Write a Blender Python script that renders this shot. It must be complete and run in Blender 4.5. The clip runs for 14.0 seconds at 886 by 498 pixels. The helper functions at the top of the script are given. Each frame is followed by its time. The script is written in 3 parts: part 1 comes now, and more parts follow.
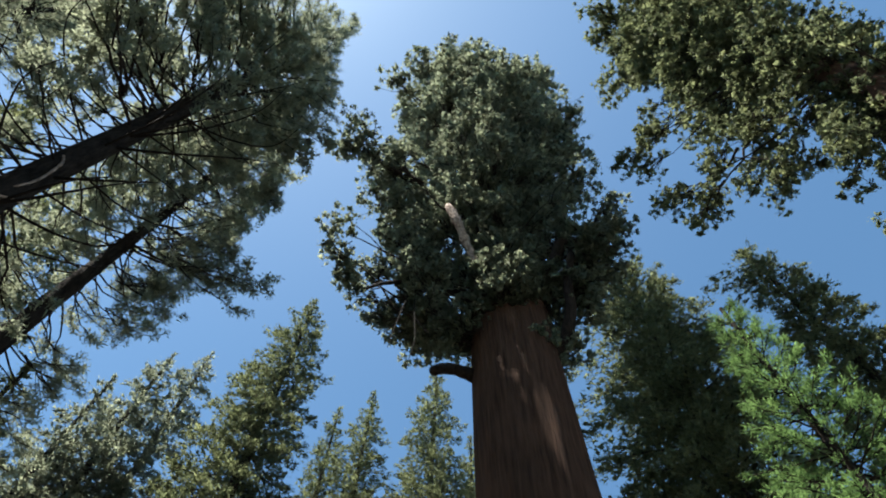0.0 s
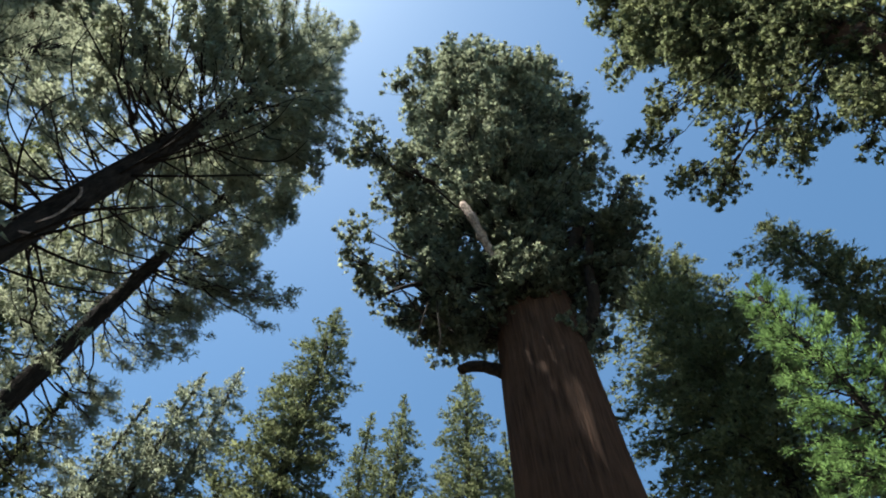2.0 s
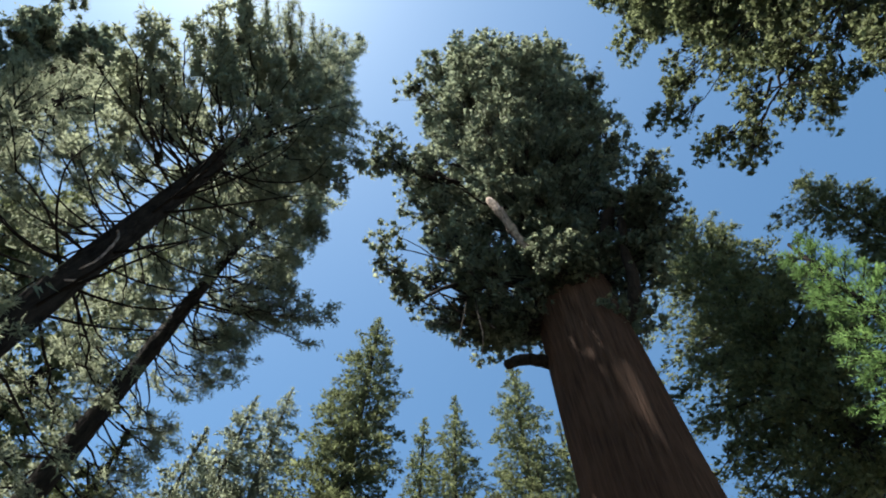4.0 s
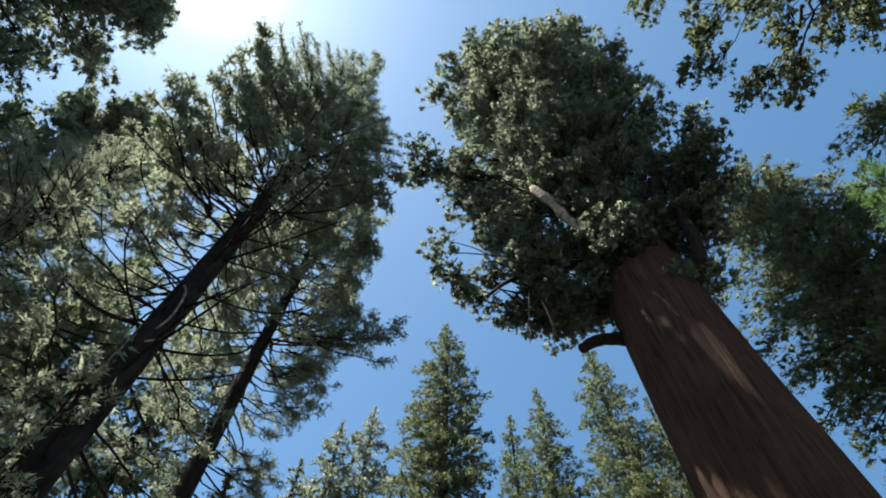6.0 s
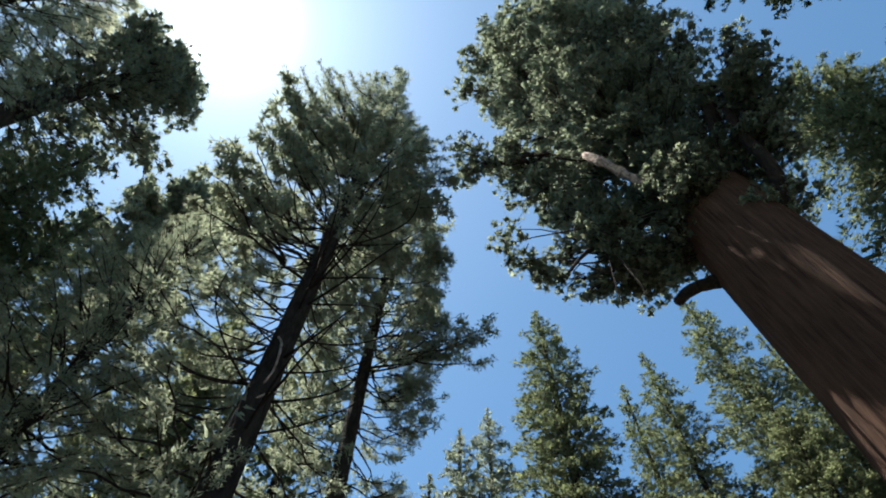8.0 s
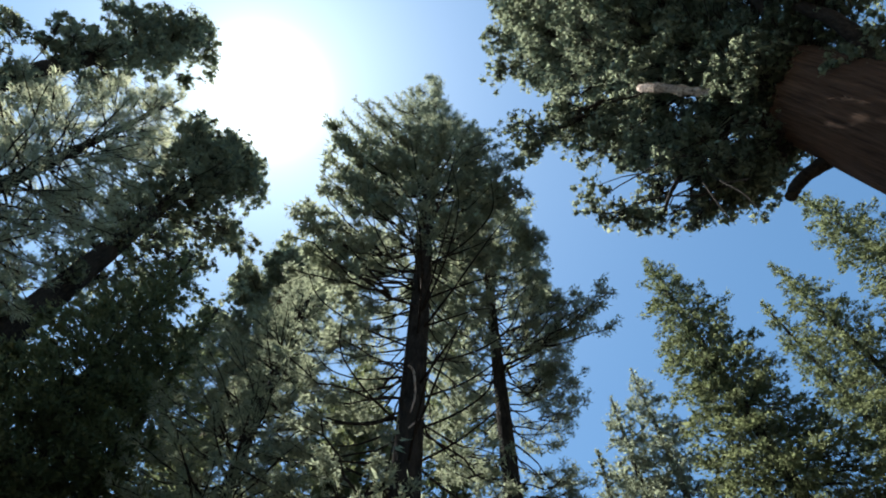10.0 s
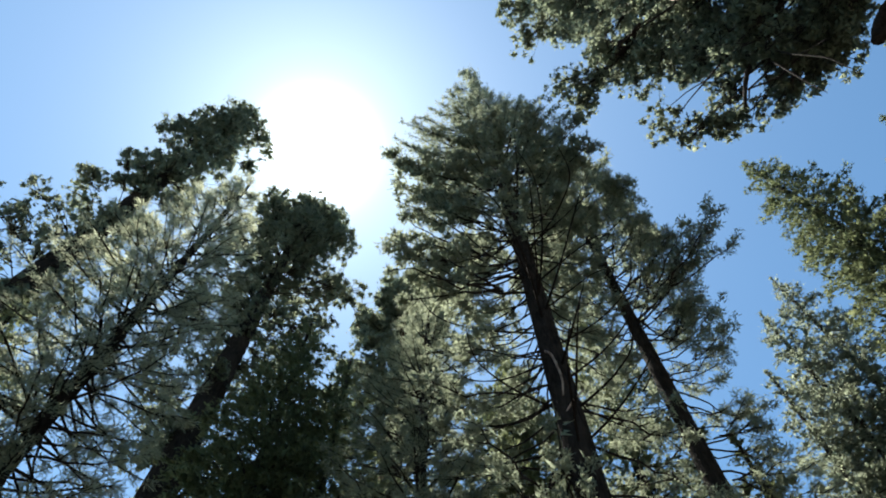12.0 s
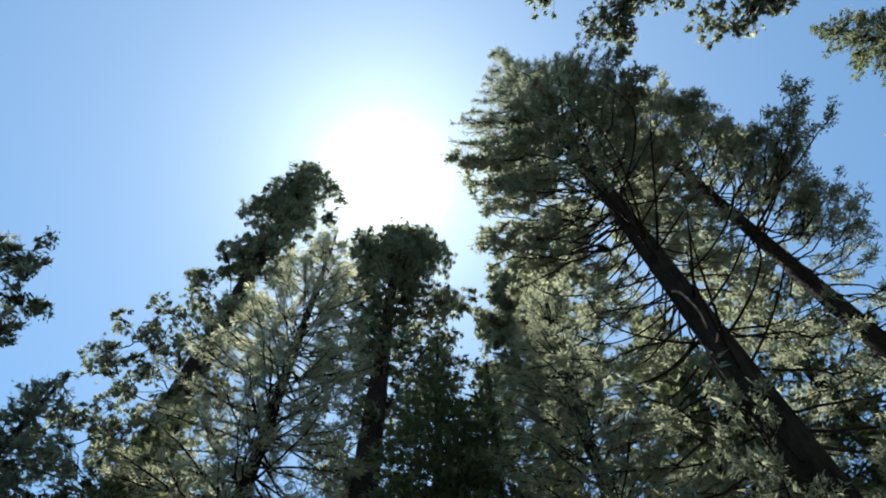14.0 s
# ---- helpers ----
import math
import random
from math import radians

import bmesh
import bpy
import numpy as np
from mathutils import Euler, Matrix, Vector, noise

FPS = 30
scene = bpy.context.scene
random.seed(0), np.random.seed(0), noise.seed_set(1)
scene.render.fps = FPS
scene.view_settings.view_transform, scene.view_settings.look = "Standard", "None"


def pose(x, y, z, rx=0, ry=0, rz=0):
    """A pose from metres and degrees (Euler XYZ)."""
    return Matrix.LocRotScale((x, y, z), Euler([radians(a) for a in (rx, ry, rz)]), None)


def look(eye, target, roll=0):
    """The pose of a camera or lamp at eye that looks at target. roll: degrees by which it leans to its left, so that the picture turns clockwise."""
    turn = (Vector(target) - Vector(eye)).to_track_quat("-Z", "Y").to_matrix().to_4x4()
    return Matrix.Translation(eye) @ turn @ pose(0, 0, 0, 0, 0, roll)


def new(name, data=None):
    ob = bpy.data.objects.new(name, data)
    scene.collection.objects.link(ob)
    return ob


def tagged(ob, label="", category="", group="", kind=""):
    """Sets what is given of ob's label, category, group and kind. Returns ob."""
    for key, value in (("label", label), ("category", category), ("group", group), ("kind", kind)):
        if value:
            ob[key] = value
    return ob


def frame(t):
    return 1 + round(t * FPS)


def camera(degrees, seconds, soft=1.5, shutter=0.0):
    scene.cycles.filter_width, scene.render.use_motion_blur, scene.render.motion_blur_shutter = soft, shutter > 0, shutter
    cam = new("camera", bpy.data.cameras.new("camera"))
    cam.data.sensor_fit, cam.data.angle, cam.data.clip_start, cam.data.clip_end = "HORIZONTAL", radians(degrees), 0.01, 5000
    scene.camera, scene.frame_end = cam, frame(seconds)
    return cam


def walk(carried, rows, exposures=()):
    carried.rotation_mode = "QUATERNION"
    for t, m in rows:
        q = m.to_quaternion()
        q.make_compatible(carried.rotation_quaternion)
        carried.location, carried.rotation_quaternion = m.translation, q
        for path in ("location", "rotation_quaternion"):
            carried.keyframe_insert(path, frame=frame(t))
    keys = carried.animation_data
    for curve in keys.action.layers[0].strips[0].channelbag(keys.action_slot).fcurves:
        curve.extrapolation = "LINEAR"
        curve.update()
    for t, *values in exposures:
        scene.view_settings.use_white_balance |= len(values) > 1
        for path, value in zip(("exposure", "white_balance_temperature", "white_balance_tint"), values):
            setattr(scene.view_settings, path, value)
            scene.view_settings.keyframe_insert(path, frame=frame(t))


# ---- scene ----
# The camera stands on one spot on the forest floor, tilted steeply up, and pans to its left.
EYE = (0.0, 0.0, 1.6)


def aim(yaw, pitch, roll):
    a, e = radians(yaw), radians(pitch)
    way = Vector((-math.sin(a) * math.cos(e), math.cos(a) * math.cos(e), math.sin(e)))
    return look(EYE, Vector(EYE) + way * 10, roll)


cam = camera(70.15, 14.0, soft=1.95)
TURNS = [
    (0.0, 0.76, 67.35, 3.31),
    (0.5, 1.84, 67.27, 3.02),
    (1.0, 2.89, 67.24, 2.72),
    (1.5, 3.91, 67.24, 2.53),
    (2.0, 4.96, 67.19, 2.32),
    (2.5, 6.28, 67.18, 2.23),
    (3.0, 7.96, 67.13, 2.15),
    (5.5, 21.38, 67.01, 2.78),
    (6.0, 24.79, 66.97, 2.96),
    (6.5, 28.22, 66.89, 2.91),
    (7.0, 32.01, 66.82, 3.04),
    (7.5, 36.24, 66.70, 3.09),
    (8.0, 40.78, 66.54, 2.87),
    (10.5, 66.46, 65.74, 1.59),
    (11.0, 71.69, 65.60, 1.25),
    (11.5, 77.04, 65.51, 0.78),
    (12.0, 82.12, 65.45, 0.38),
    (12.5, 87.23, 65.35, 0.07),
    (13.0, 92.44, 65.24, -0.27),
    (13.5, 97.51, 65.19, -0.76),
    (14.0, 102.47, 65.13, -1.25),
]
EXPOSURES = [(0.0, 1.82, 6700, 11), (3.0, 1.83, 6700, 11), (6.5, 1.82, 6550, 10), (8.2, 1.84, 6550, 10), (10.5, 1.84, 6550, 10), (14.0, 1.84, 6700, 10)]
walk(cam, [(t, aim(yaw, pitch, roll)) for t, yaw, pitch, roll in TURNS], EXPOSURES)

# ---- sky and sun ----
SUN_AZ, SUN_EL = 118.3, 70.8
sun_way = Vector((-math.sin(radians(SUN_AZ)) * math.cos(radians(SUN_EL)), math.cos(radians(SUN_AZ)) * math.cos(radians(SUN_EL)), math.sin(radians(SUN_EL))))
world = bpy.data.worlds.new("sky")
scene.world = world
world.use_nodes = True
wn, wl = world.node_tree.nodes, world.node_tree.links
wn.clear()
sky = wn.new("ShaderNodeTexSky")
sky.sky_type = "NISHITA"
sky.sun_disc = False
sky.sun_elevation, sky.sun_rotation = radians(SUN_EL), radians(-SUN_AZ)
sky.altitude, sky.air_density, sky.dust_density, sky.ozone_density = 2000, 1.0, 0.8, 2.0
bg = wn.new("ShaderNodeBackground")
bg.inputs["Strength"].default_value = 0.066
tint = wn.new("ShaderNodeMix")
tint.data_type, tint.blend_type = "RGBA", "MULTIPLY"
tint.inputs[0].default_value = 1.0
tint.inputs[7].default_value = (0.78, 1.06, 1.04, 1)
wl.new(sky.outputs["Color"], tint.inputs[6])
wl.new(tint.outputs[2], bg.inputs["Color"])
# the bright ring of sky round the sun
coord = wn.new("ShaderNodeTexCoord")
dot = wn.new("ShaderNodeVectorMath")
dot.operation = "DOT_PRODUCT"
dot.inputs[1].default_value = sun_way
wl.new(coord.outputs["Generated"], dot.inputs[0])
clamp = wn.new("ShaderNodeMath")
clamp.operation = "MAXIMUM"
clamp.inputs[1].default_value = 0.0
wl.new(dot.outputs["Value"], clamp.inputs[0])
total = None
for power, gain in ((700.0, 1.6), (60.0, 0.11), (7.0, 0.06)):
    p = wn.new("ShaderNodeMath")
    p.operation = "POWER"
    p.inputs[1].default_value = power
    wl.new(clamp.outputs[0], p.inputs[0])
    g = wn.new("ShaderNodeMath")
    g.operation = "MULTIPLY_ADD"
    g.inputs[1].default_value = gain
    g.inputs[2].default_value = 0.0
    wl.new(p.outputs[0], g.inputs[0])
    if total:
        wl.new(total.outputs[0], g.inputs[2])
    total = g
ring = wn.new("ShaderNodeBackground")
ring.inputs["Color"].default_value = (0.93, 0.97, 1.0, 1)
wl.new(total.outputs[0], ring.inputs["Strength"])
both = wn.new("ShaderNodeAddShader")
wl.new(bg.outputs[0], both.inputs[0])
wl.new(ring.outputs[0], both.inputs[1])
out = wn.new("ShaderNodeOutputWorld")
wl.new(both.outputs[0], out.inputs["Surface"])

sun = new("sun", bpy.data.lights.new("sun", "SUN"))
sun.data.energy, sun.data.angle, sun.data.color = 5.0, radians(0.53), (1.0, 0.965, 0.90)
sun.matrix_world = look(sun_way * 200, (0, 0, 0))


# ---- materials ----
def material(name):
    m = bpy.data.materials.new(name)
    m.use_nodes = True
    m.node_tree.nodes.clear()
    return m, m.node_tree.nodes, m.node_tree.links


def foliage(name, dark, mid, tip, through_light=0.35):
    """Needles: each spray has its own green, whole boughs drift in hue; light passes through thin sprays."""
    m, n, l = material(name)
    geo, tex = n.new("ShaderNodeNewGeometry"), n.new("ShaderNodeTexCoord")
    ramp = n.new("ShaderNodeValToRGB")
    ramp.color_ramp.elements[0].color, ramp.color_ramp.elements[1].color = (*dark, 1), (*tip, 1)
    e = ramp.color_ramp.elements.new(0.55)
    e.color = (*mid, 1)
    drift = n.new("ShaderNodeTexNoise")
    drift.inputs["Scale"].default_value, drift.inputs["Detail"].default_value = 1.2, 3.0
    l.new(tex.outputs["Object"], drift.inputs["Vector"])
    mix = n.new("ShaderNodeMath")
    mix.operation = "MULTIPLY_ADD"
    mix.inputs[1].default_value = 0.12
    l.new(geo.outputs["Random Per Island"], mix.inputs[0])
    half = n.new("ShaderNodeMath")
    half.operation = "MULTIPLY_ADD"
    half.inputs[1].default_value, half.inputs[2].default_value = 1.5, -0.31
    l.new(drift.outputs["Fac"], half.inputs[0])
    l.new(half.outputs[0], mix.inputs[2])
    l.new(mix.outputs[0], ramp.inputs["Fac"])
    front = n.new("ShaderNodeBsdfPrincipled")
    front.inputs["Roughness"].default_value = 0.8
    front.inputs["Specular IOR Level"].default_value = 0.08
    l.new(ramp.outputs["Color"], front.inputs["Base Color"])
    glow = n.new("ShaderNodeHueSaturation")
    glow.inputs["Hue"].default_value, glow.inputs["Value"].default_value = 0.49, 1.9
    l.new(ramp.outputs["Color"], glow.inputs["Color"])
    back = n.new("ShaderNodeBsdfTranslucent")
    l.new(glow.outputs["Color"], back.inputs["Color"])
    s = n.new("ShaderNodeMixShader")
    s.inputs["Fac"].default_value = through_light
    l.new(front.outputs[0], s.inputs[1])
    l.new(back.outputs[0], s.inputs[2])
    o = n.new("ShaderNodeOutputMaterial")
    l.new(s.outputs[0], o.inputs["Surface"])
    return m


def bark(name, deep, plate, pale, stretch=0.12, scale=5.0, relief=0.6):
    """Fibrous bark: long upright streaks, furrow tone and weathered pale patches."""
    m, n, l = material(name)
    tex, mp = n.new("ShaderNodeTexCoord"), n.new("ShaderNodeMapping")
    mp.inputs["Scale"].default_value = (1, 1, stretch)
    l.new(tex.outputs["Object"], mp.inputs["Vector"])
    fine, broad = n.new("ShaderNodeTexNoise"), n.new("ShaderNodeTexNoise")
    fine.inputs["Scale"].default_value, fine.inputs["Detail"].default_value, fine.inputs["Roughness"].default_value = scale, 8.0, 0.68
    broad.inputs["Scale"].default_value, broad.inputs["Detail"].default_value = 0.35, 4.0
    l.new(mp.outputs[0], fine.inputs["Vector"])
    l.new(tex.outputs["Object"], broad.inputs["Vector"])
    r1, r2 = n.new("ShaderNodeValToRGB"), n.new("ShaderNodeValToRGB")
    r1.color_ramp.elements[0].position, r1.color_ramp.elements[1].position = 0.36, 0.66
    r1.color_ramp.elements[0].color, r1.color_ramp.elements[1].color = (*deep, 1), (*plate, 1)
    r2.color_ramp.elements[0].position, r2.color_ramp.elements[1].position = 0.5, 0.75
    mix = n.new("ShaderNodeMix")
    mix.data_type = "RGBA"
    mix.inputs[7].default_value = (*pale, 1)
    l.new(fine.outputs["Fac"], r1.inputs["Fac"])
    l.new(broad.outputs["Fac"], r2.inputs["Fac"])
    soften = n.new("ShaderNodeMath")
    soften.operation = "MULTIPLY"
    soften.inputs[1].default_value = 0.45
    l.new(r2.outputs["Color"], soften.inputs[0])
    l.new(soften.outputs[0], mix.inputs[0])
    l.new(r1.outputs["Color"], mix.inputs[6])
    b = n.new("ShaderNodeBsdfPrincipled")
    b.inputs["Roughness"].default_value = 0.95
    b.inputs["Specular IOR Level"].default_value = 0.03
    l.new(mix.outputs[2], b.inputs["Base Color"])
    bump = n.new("ShaderNodeBump")
    bump.inputs["Strength"].default_value, bump.inputs["Distance"].default_value = relief, 0.12
    l.new(fine.outputs["Fac"], bump.inputs["Height"])
    l.new(bump.outputs[0], b.inputs["Normal"])
    o = n.new("ShaderNodeOutputMaterial")
    l.new(b.outputs[0], o.inputs["Surface"])
    return m


def duff():
    m, n, l = material("forest_duff")
    tex, a, v = n.new("ShaderNodeTexCoord"), n.new("ShaderNodeTexNoise"), n.new("ShaderNodeTexNoise")
    a.inputs["Scale"].default_value, a.inputs["Detail"].default_value = 0.3, 8.0
    v.inputs["Scale"].default_value, v.inputs["Detail"].default_value = 14.0, 6.0
    l.new(tex.outputs["Object"], a.inputs["Vector"])
    l.new(tex.outputs["Object"], v.inputs["Vector"])
    add = n.new("ShaderNodeMath")
    add.operation = "MULTIPLY_ADD"
    add.inputs[1].default_value = 0.5
    l.new(v.outputs["Fac"], add.inputs[0])
    half = n.new("ShaderNodeMath")
    half.operation = "MULTIPLY"
    half.inputs[1].default_value = 0.5
    l.new(a.outputs["Fac"], half.inputs[0])
    l.new(half.outputs[0], add.inputs[2])
    r = n.new("ShaderNodeValToRGB")
    r.color_ramp.elements[0].position, r.color_ramp.elements[1].position = 0.35, 0.68
    r.color_ramp.elements[0].color, r.color_ramp.elements[1].color = (0.085, 0.073, 0.058, 1), (0.21, 0.182, 0.145, 1)
    l.new(add.outputs[0], r.inputs["Fac"])
    b = n.new("ShaderNodeBsdfPrincipled")
    b.inputs["Roughness"].default_value = 0.95
    l.new(r.outputs["Color"], b.inputs["Base Color"])
    bump = n.new("ShaderNodeBump")
    bump.inputs["Strength"].default_value = 0.7
    l.new(v.outputs["Fac"], bump.inputs["Height"])
    l.new(bump.outputs[0], b.inputs["Normal"])
    o = n.new("ShaderNodeOutputMaterial")
    l.new(b.outputs[0], o.inputs["Surface"])
    return m


LEAF_SEQUOIA = foliage("sequoia_needles", (0.094, 0.113, 0.073), (0.131, 0.155, 0.101), (0.215, 0.242, 0.158), 0.52)
LEAF_FIR = foliage("fir_needles", (0.062, 0.075, 0.038), (0.091, 0.111, 0.054), (0.154, 0.174, 0.082), 0.47)
LEAF_PINE = foliage("pine_needles", (0.092, 0.107, 0.075), (0.140, 0.162, 0.110), (0.21, 0.236, 0.154), 0.58)
# paler copy of the pine needles, with strong sunlight put into it
LEAF_SUNLIT = foliage("sunlit_pale_needles", (0.13, 0.144, 0.099), (0.19, 0.208, 0.142), (0.30, 0.318, 0.22), 0.68)
LEAF_YOUNG = foliage("young_needles", (0.028, 0.054, 0.018), (0.056, 0.106, 0.034), (0.105, 0.178, 0.056), 0.54)
BARK_SEQUOIA = bark("sequoia_bark", (0.027, 0.0165, 0.012), (0.080, 0.046, 0.031), (0.108, 0.061, 0.041), 0.045, 10.0, 1.0)
# bark of firs, pines and limbs; on two sequoia trunks it paints shade
BARK_DARK = bark("dark_bark", (0.009, 0.008, 0.007), (0.034, 0.028, 0.024), (0.06, 0.052, 0.046), 0.25, 9.0, 0.9)
BARK_DEAD = bark("dead_twig_bark", (0.008, 0.007, 0.006), (0.018, 0.015, 0.013), (0.03, 0.026, 0.022), 0.3, 9.0, 0.4)
# pale for two dead branches, and for sunlight on the giant's leader
BARK_PALE = bark("bare_and_sunlit_wood", (0.06, 0.04, 0.03), (0.50, 0.41, 0.35), (0.62, 0.54, 0.48), 0.5, 8.0, 1.0)


# ---- mesh helpers ----
def mesh_object(name, verts, faces, mat, parent=None, label="", smooth=False, kind="", normals=None):
    me = bpy.data.meshes.new(name)
    verts, faces = np.asarray(verts, np.float32), np.asarray(faces, np.int32)
    me.vertices.add(len(verts))
    me.vertices.foreach_set("co", verts.ravel())
    me.loops.add(faces.size)
    me.loops.foreach_set("vertex_index", faces.ravel())
    me.polygons.add(len(faces))
    me.polygons.foreach_set("loop_start", np.arange(0, faces.size, faces.shape[1], dtype=np.int32))
    if smooth or normals is not None:
        me.polygons.foreach_set("use_smooth", np.ones(len(faces), dtype=bool))
    me.update(calc_edges=True)
    if normals is not None:
        me.normals_split_custom_set_from_vertices(normals)
    me.materials.append(mat)
    ob = new(name, me)
    ob.parent = parent
    return tagged(ob, label, kind=kind)


def unit(v):
    return v / (np.linalg.norm(v, axis=-1, keepdims=True) + 1e-9)


def tube(path, radii, sides):
    """A tapered tube of quads along a path."""
    path, radii = np.asarray(path, float), np.asarray(radii, float)
    along = unit(np.gradient(path, axis=0))
    ref = np.array([0.31, 0.27, 0.91]) if abs(along[0][2]) < 0.8 else np.array([0.9, 0.35, 0.1])
    u = unit(np.cross(along, ref))
    v = np.cross(along, u)
    ang = np.linspace(0, 2 * np.pi, sides, endpoint=False)
    ring_dirs = np.cos(ang)[None, :, None] * u[:, None] + np.sin(ang)[None, :, None] * v[:, None]
    verts = (path[:, None] + ring_dirs * radii[:, None, None]).reshape(-1, 3)
    i, j = np.meshgrid(np.arange(len(path) - 1), np.arange(sides), indexing="ij")
    k = (j + 1) % sides
    quads = np.stack([i * sides + j, i * sides + k, (i + 1) * sides + k, (i + 1) * sides + j], -1).reshape(-1, 4)
    return verts, quads


def joined(pieces):
    verts, quads, n = [], [], 0
    for v, q in pieces:
        verts.append(v)
        quads.append(q + n)
        n += len(v)
    return np.concatenate(verts), np.concatenate(quads)


def puff_mesh(rng, centres, radii, flows, blades, length, width, comb, lift, stray, core, stretch, plates, crowd):
    """Small puffs of needles: short pointed blades stand out all round each centre, combed along its twig
    and drawn out along it by stretch; core is the share of the puff that is packed solid with needles."""
    c, r, flow = np.asarray(centres), np.asarray(radii), unit(np.asarray(flows))
    count = np.maximum(4, np.rint(blades * (r / r.mean()) ** crowd * rng.uniform(0.75, 1.25, len(r)))).astype(int)
    idx = np.repeat(np.arange(len(c)), count)
    n = len(idx)
    way = unit(rng.normal(size=(n, 3)))
    along = flow[idx]
    out = (way + along * np.sum(way * along, axis=1)[:, None] * (stretch - 1)) / stretch**0.4
    base = c[idx] + out * r[idx][:, None] * (core * 0.4 + (1 - core * 0.4) * rng.uniform(0.0, 1.0, (n, 1)) ** 0.7)
    axis = unit(way * 0.7 + along * comb + (0, 0, lift) + rng.normal(size=(n, 3)) * stray)
    side = unit(np.cross(axis, rng.normal(size=(n, 3))))
    grown = (r[idx] / r.mean())[:, None] ** 0.9
    ln = length * grown * rng.uniform(0.55, 1.35, (n, 1))
    wd = width * grown**1.3 * rng.uniform(0.7, 1.3, (n, 1))
    verts = np.stack([base - side * wd, base + side * wd, base + axis * ln], 1)
    wound = np.cross(verts[:, 1] - verts[:, 0], verts[:, 2] - verts[:, 0])
    turn = np.sum(wound * way, axis=1) < 0
    verts[turn] = verts[turn][:, ::-1]
    wound[turn] *= -1
    normals = np.repeat(unit(way + 0.4 * unit(wound)), 3, axis=0)
    verts, faces = verts.reshape(-1, 3), np.arange(3 * n).reshape(-1, 3)
    if core:  # a ragged knot of packed needles: crossed plates through the middle of the puff
        k = len(c) * plates
        idx = np.repeat(np.arange(len(c)), plates)
        corner = unit(rng.normal(size=(k, 3, 3))) * rng.uniform(0.55, 1.1, (k, 3, 1)) * (r[idx] * core)[:, None, None]
        spread = (corner + flow[idx][:, None] * np.sum(corner * flow[idx][:, None], axis=2, keepdims=True) * (stretch - 1)) / stretch**0.4
        verts = np.concatenate([verts, (c[idx][:, None] + spread).reshape(-1, 3)])
        faces = np.concatenate([faces, 3 * n + np.arange(3 * k).reshape(-1, 3)])
        normals = np.concatenate([normals, unit(corner + rng.normal(size=corner.shape) * 0.1 * r.mean()).reshape(-1, 3)])
    return verts, faces, normals


# How each kind of tree grows. form: lobes (rounded masses at the ends of limbs), fans (flat drooping sprays) or twigs (loose tufted twigs);
# rise: how far a bough climbs per metre at the foot and the top of the crown; sag: its bow below the straight line; bare: its leafless share;
# size: radius of a lobe, half width of a fan or length of a twig, in metres; puff: radius of one puff; number: puffs a lobe, a metre of fan or a twig;
# blades, length, width: needles of a puff.
STYLES = {
    "sequoia": dict(plates=6, crowd=1.4, form="lobes", rise=(0.1, 0.5), sag=0.05, bare=0.4, size=1.25, puff=0.275, number=46, blades=10, length=0.12, width=0.023, comb=0.1, lift=0.1, stray=0.8, core=0.85, stretch=1.0, thick=0.0075, leaf=LEAF_SEQUOIA, bark=BARK_SEQUOIA, wiggle=0.24),
    "fir": dict(plates=4, crowd=1.6, form="fans", rise=(-0.55, 0.15), sag=-0.05, bare=0.06, size=0.27, puff=0.20, number=16.5, blades=5, length=0.115, width=0.016, comb=0.8, lift=0.25, stray=0.35, core=0.8, stretch=1.7, thick=0.014, leaf=LEAF_FIR, bark=BARK_DARK, wiggle=0.06),
    "pine": dict(plates=0, crowd=0.7, form="twigs", rise=(-0.1, 1.1), sag=0.12, bare=0.36, size=1.15, puff=0.20, number=5, blades=12, length=0.135, width=0.024, comb=0.3, lift=0.15, stray=0.6, core=0.0, stretch=1.3, thick=0.010, leaf=LEAF_PINE, bark=BARK_DARK, wiggle=0.2),
    "young": dict(plates=0, crowd=1.2, form="twigs", rise=(-0.1, 0.5), sag=0.04, bare=0.12, size=0.6, puff=0.17, number=6, blades=12, length=0.13, width=0.012, comb=0.9, lift=0.15, stray=0.35, core=0.0, stretch=1.8, thick=0.012, leaf=LEAF_YOUNG, bark=BARK_DARK, wiggle=0.1),
}


def polar(az, r):
    return np.array([-math.sin(radians(az)) * r, math.cos(radians(az)) * r])


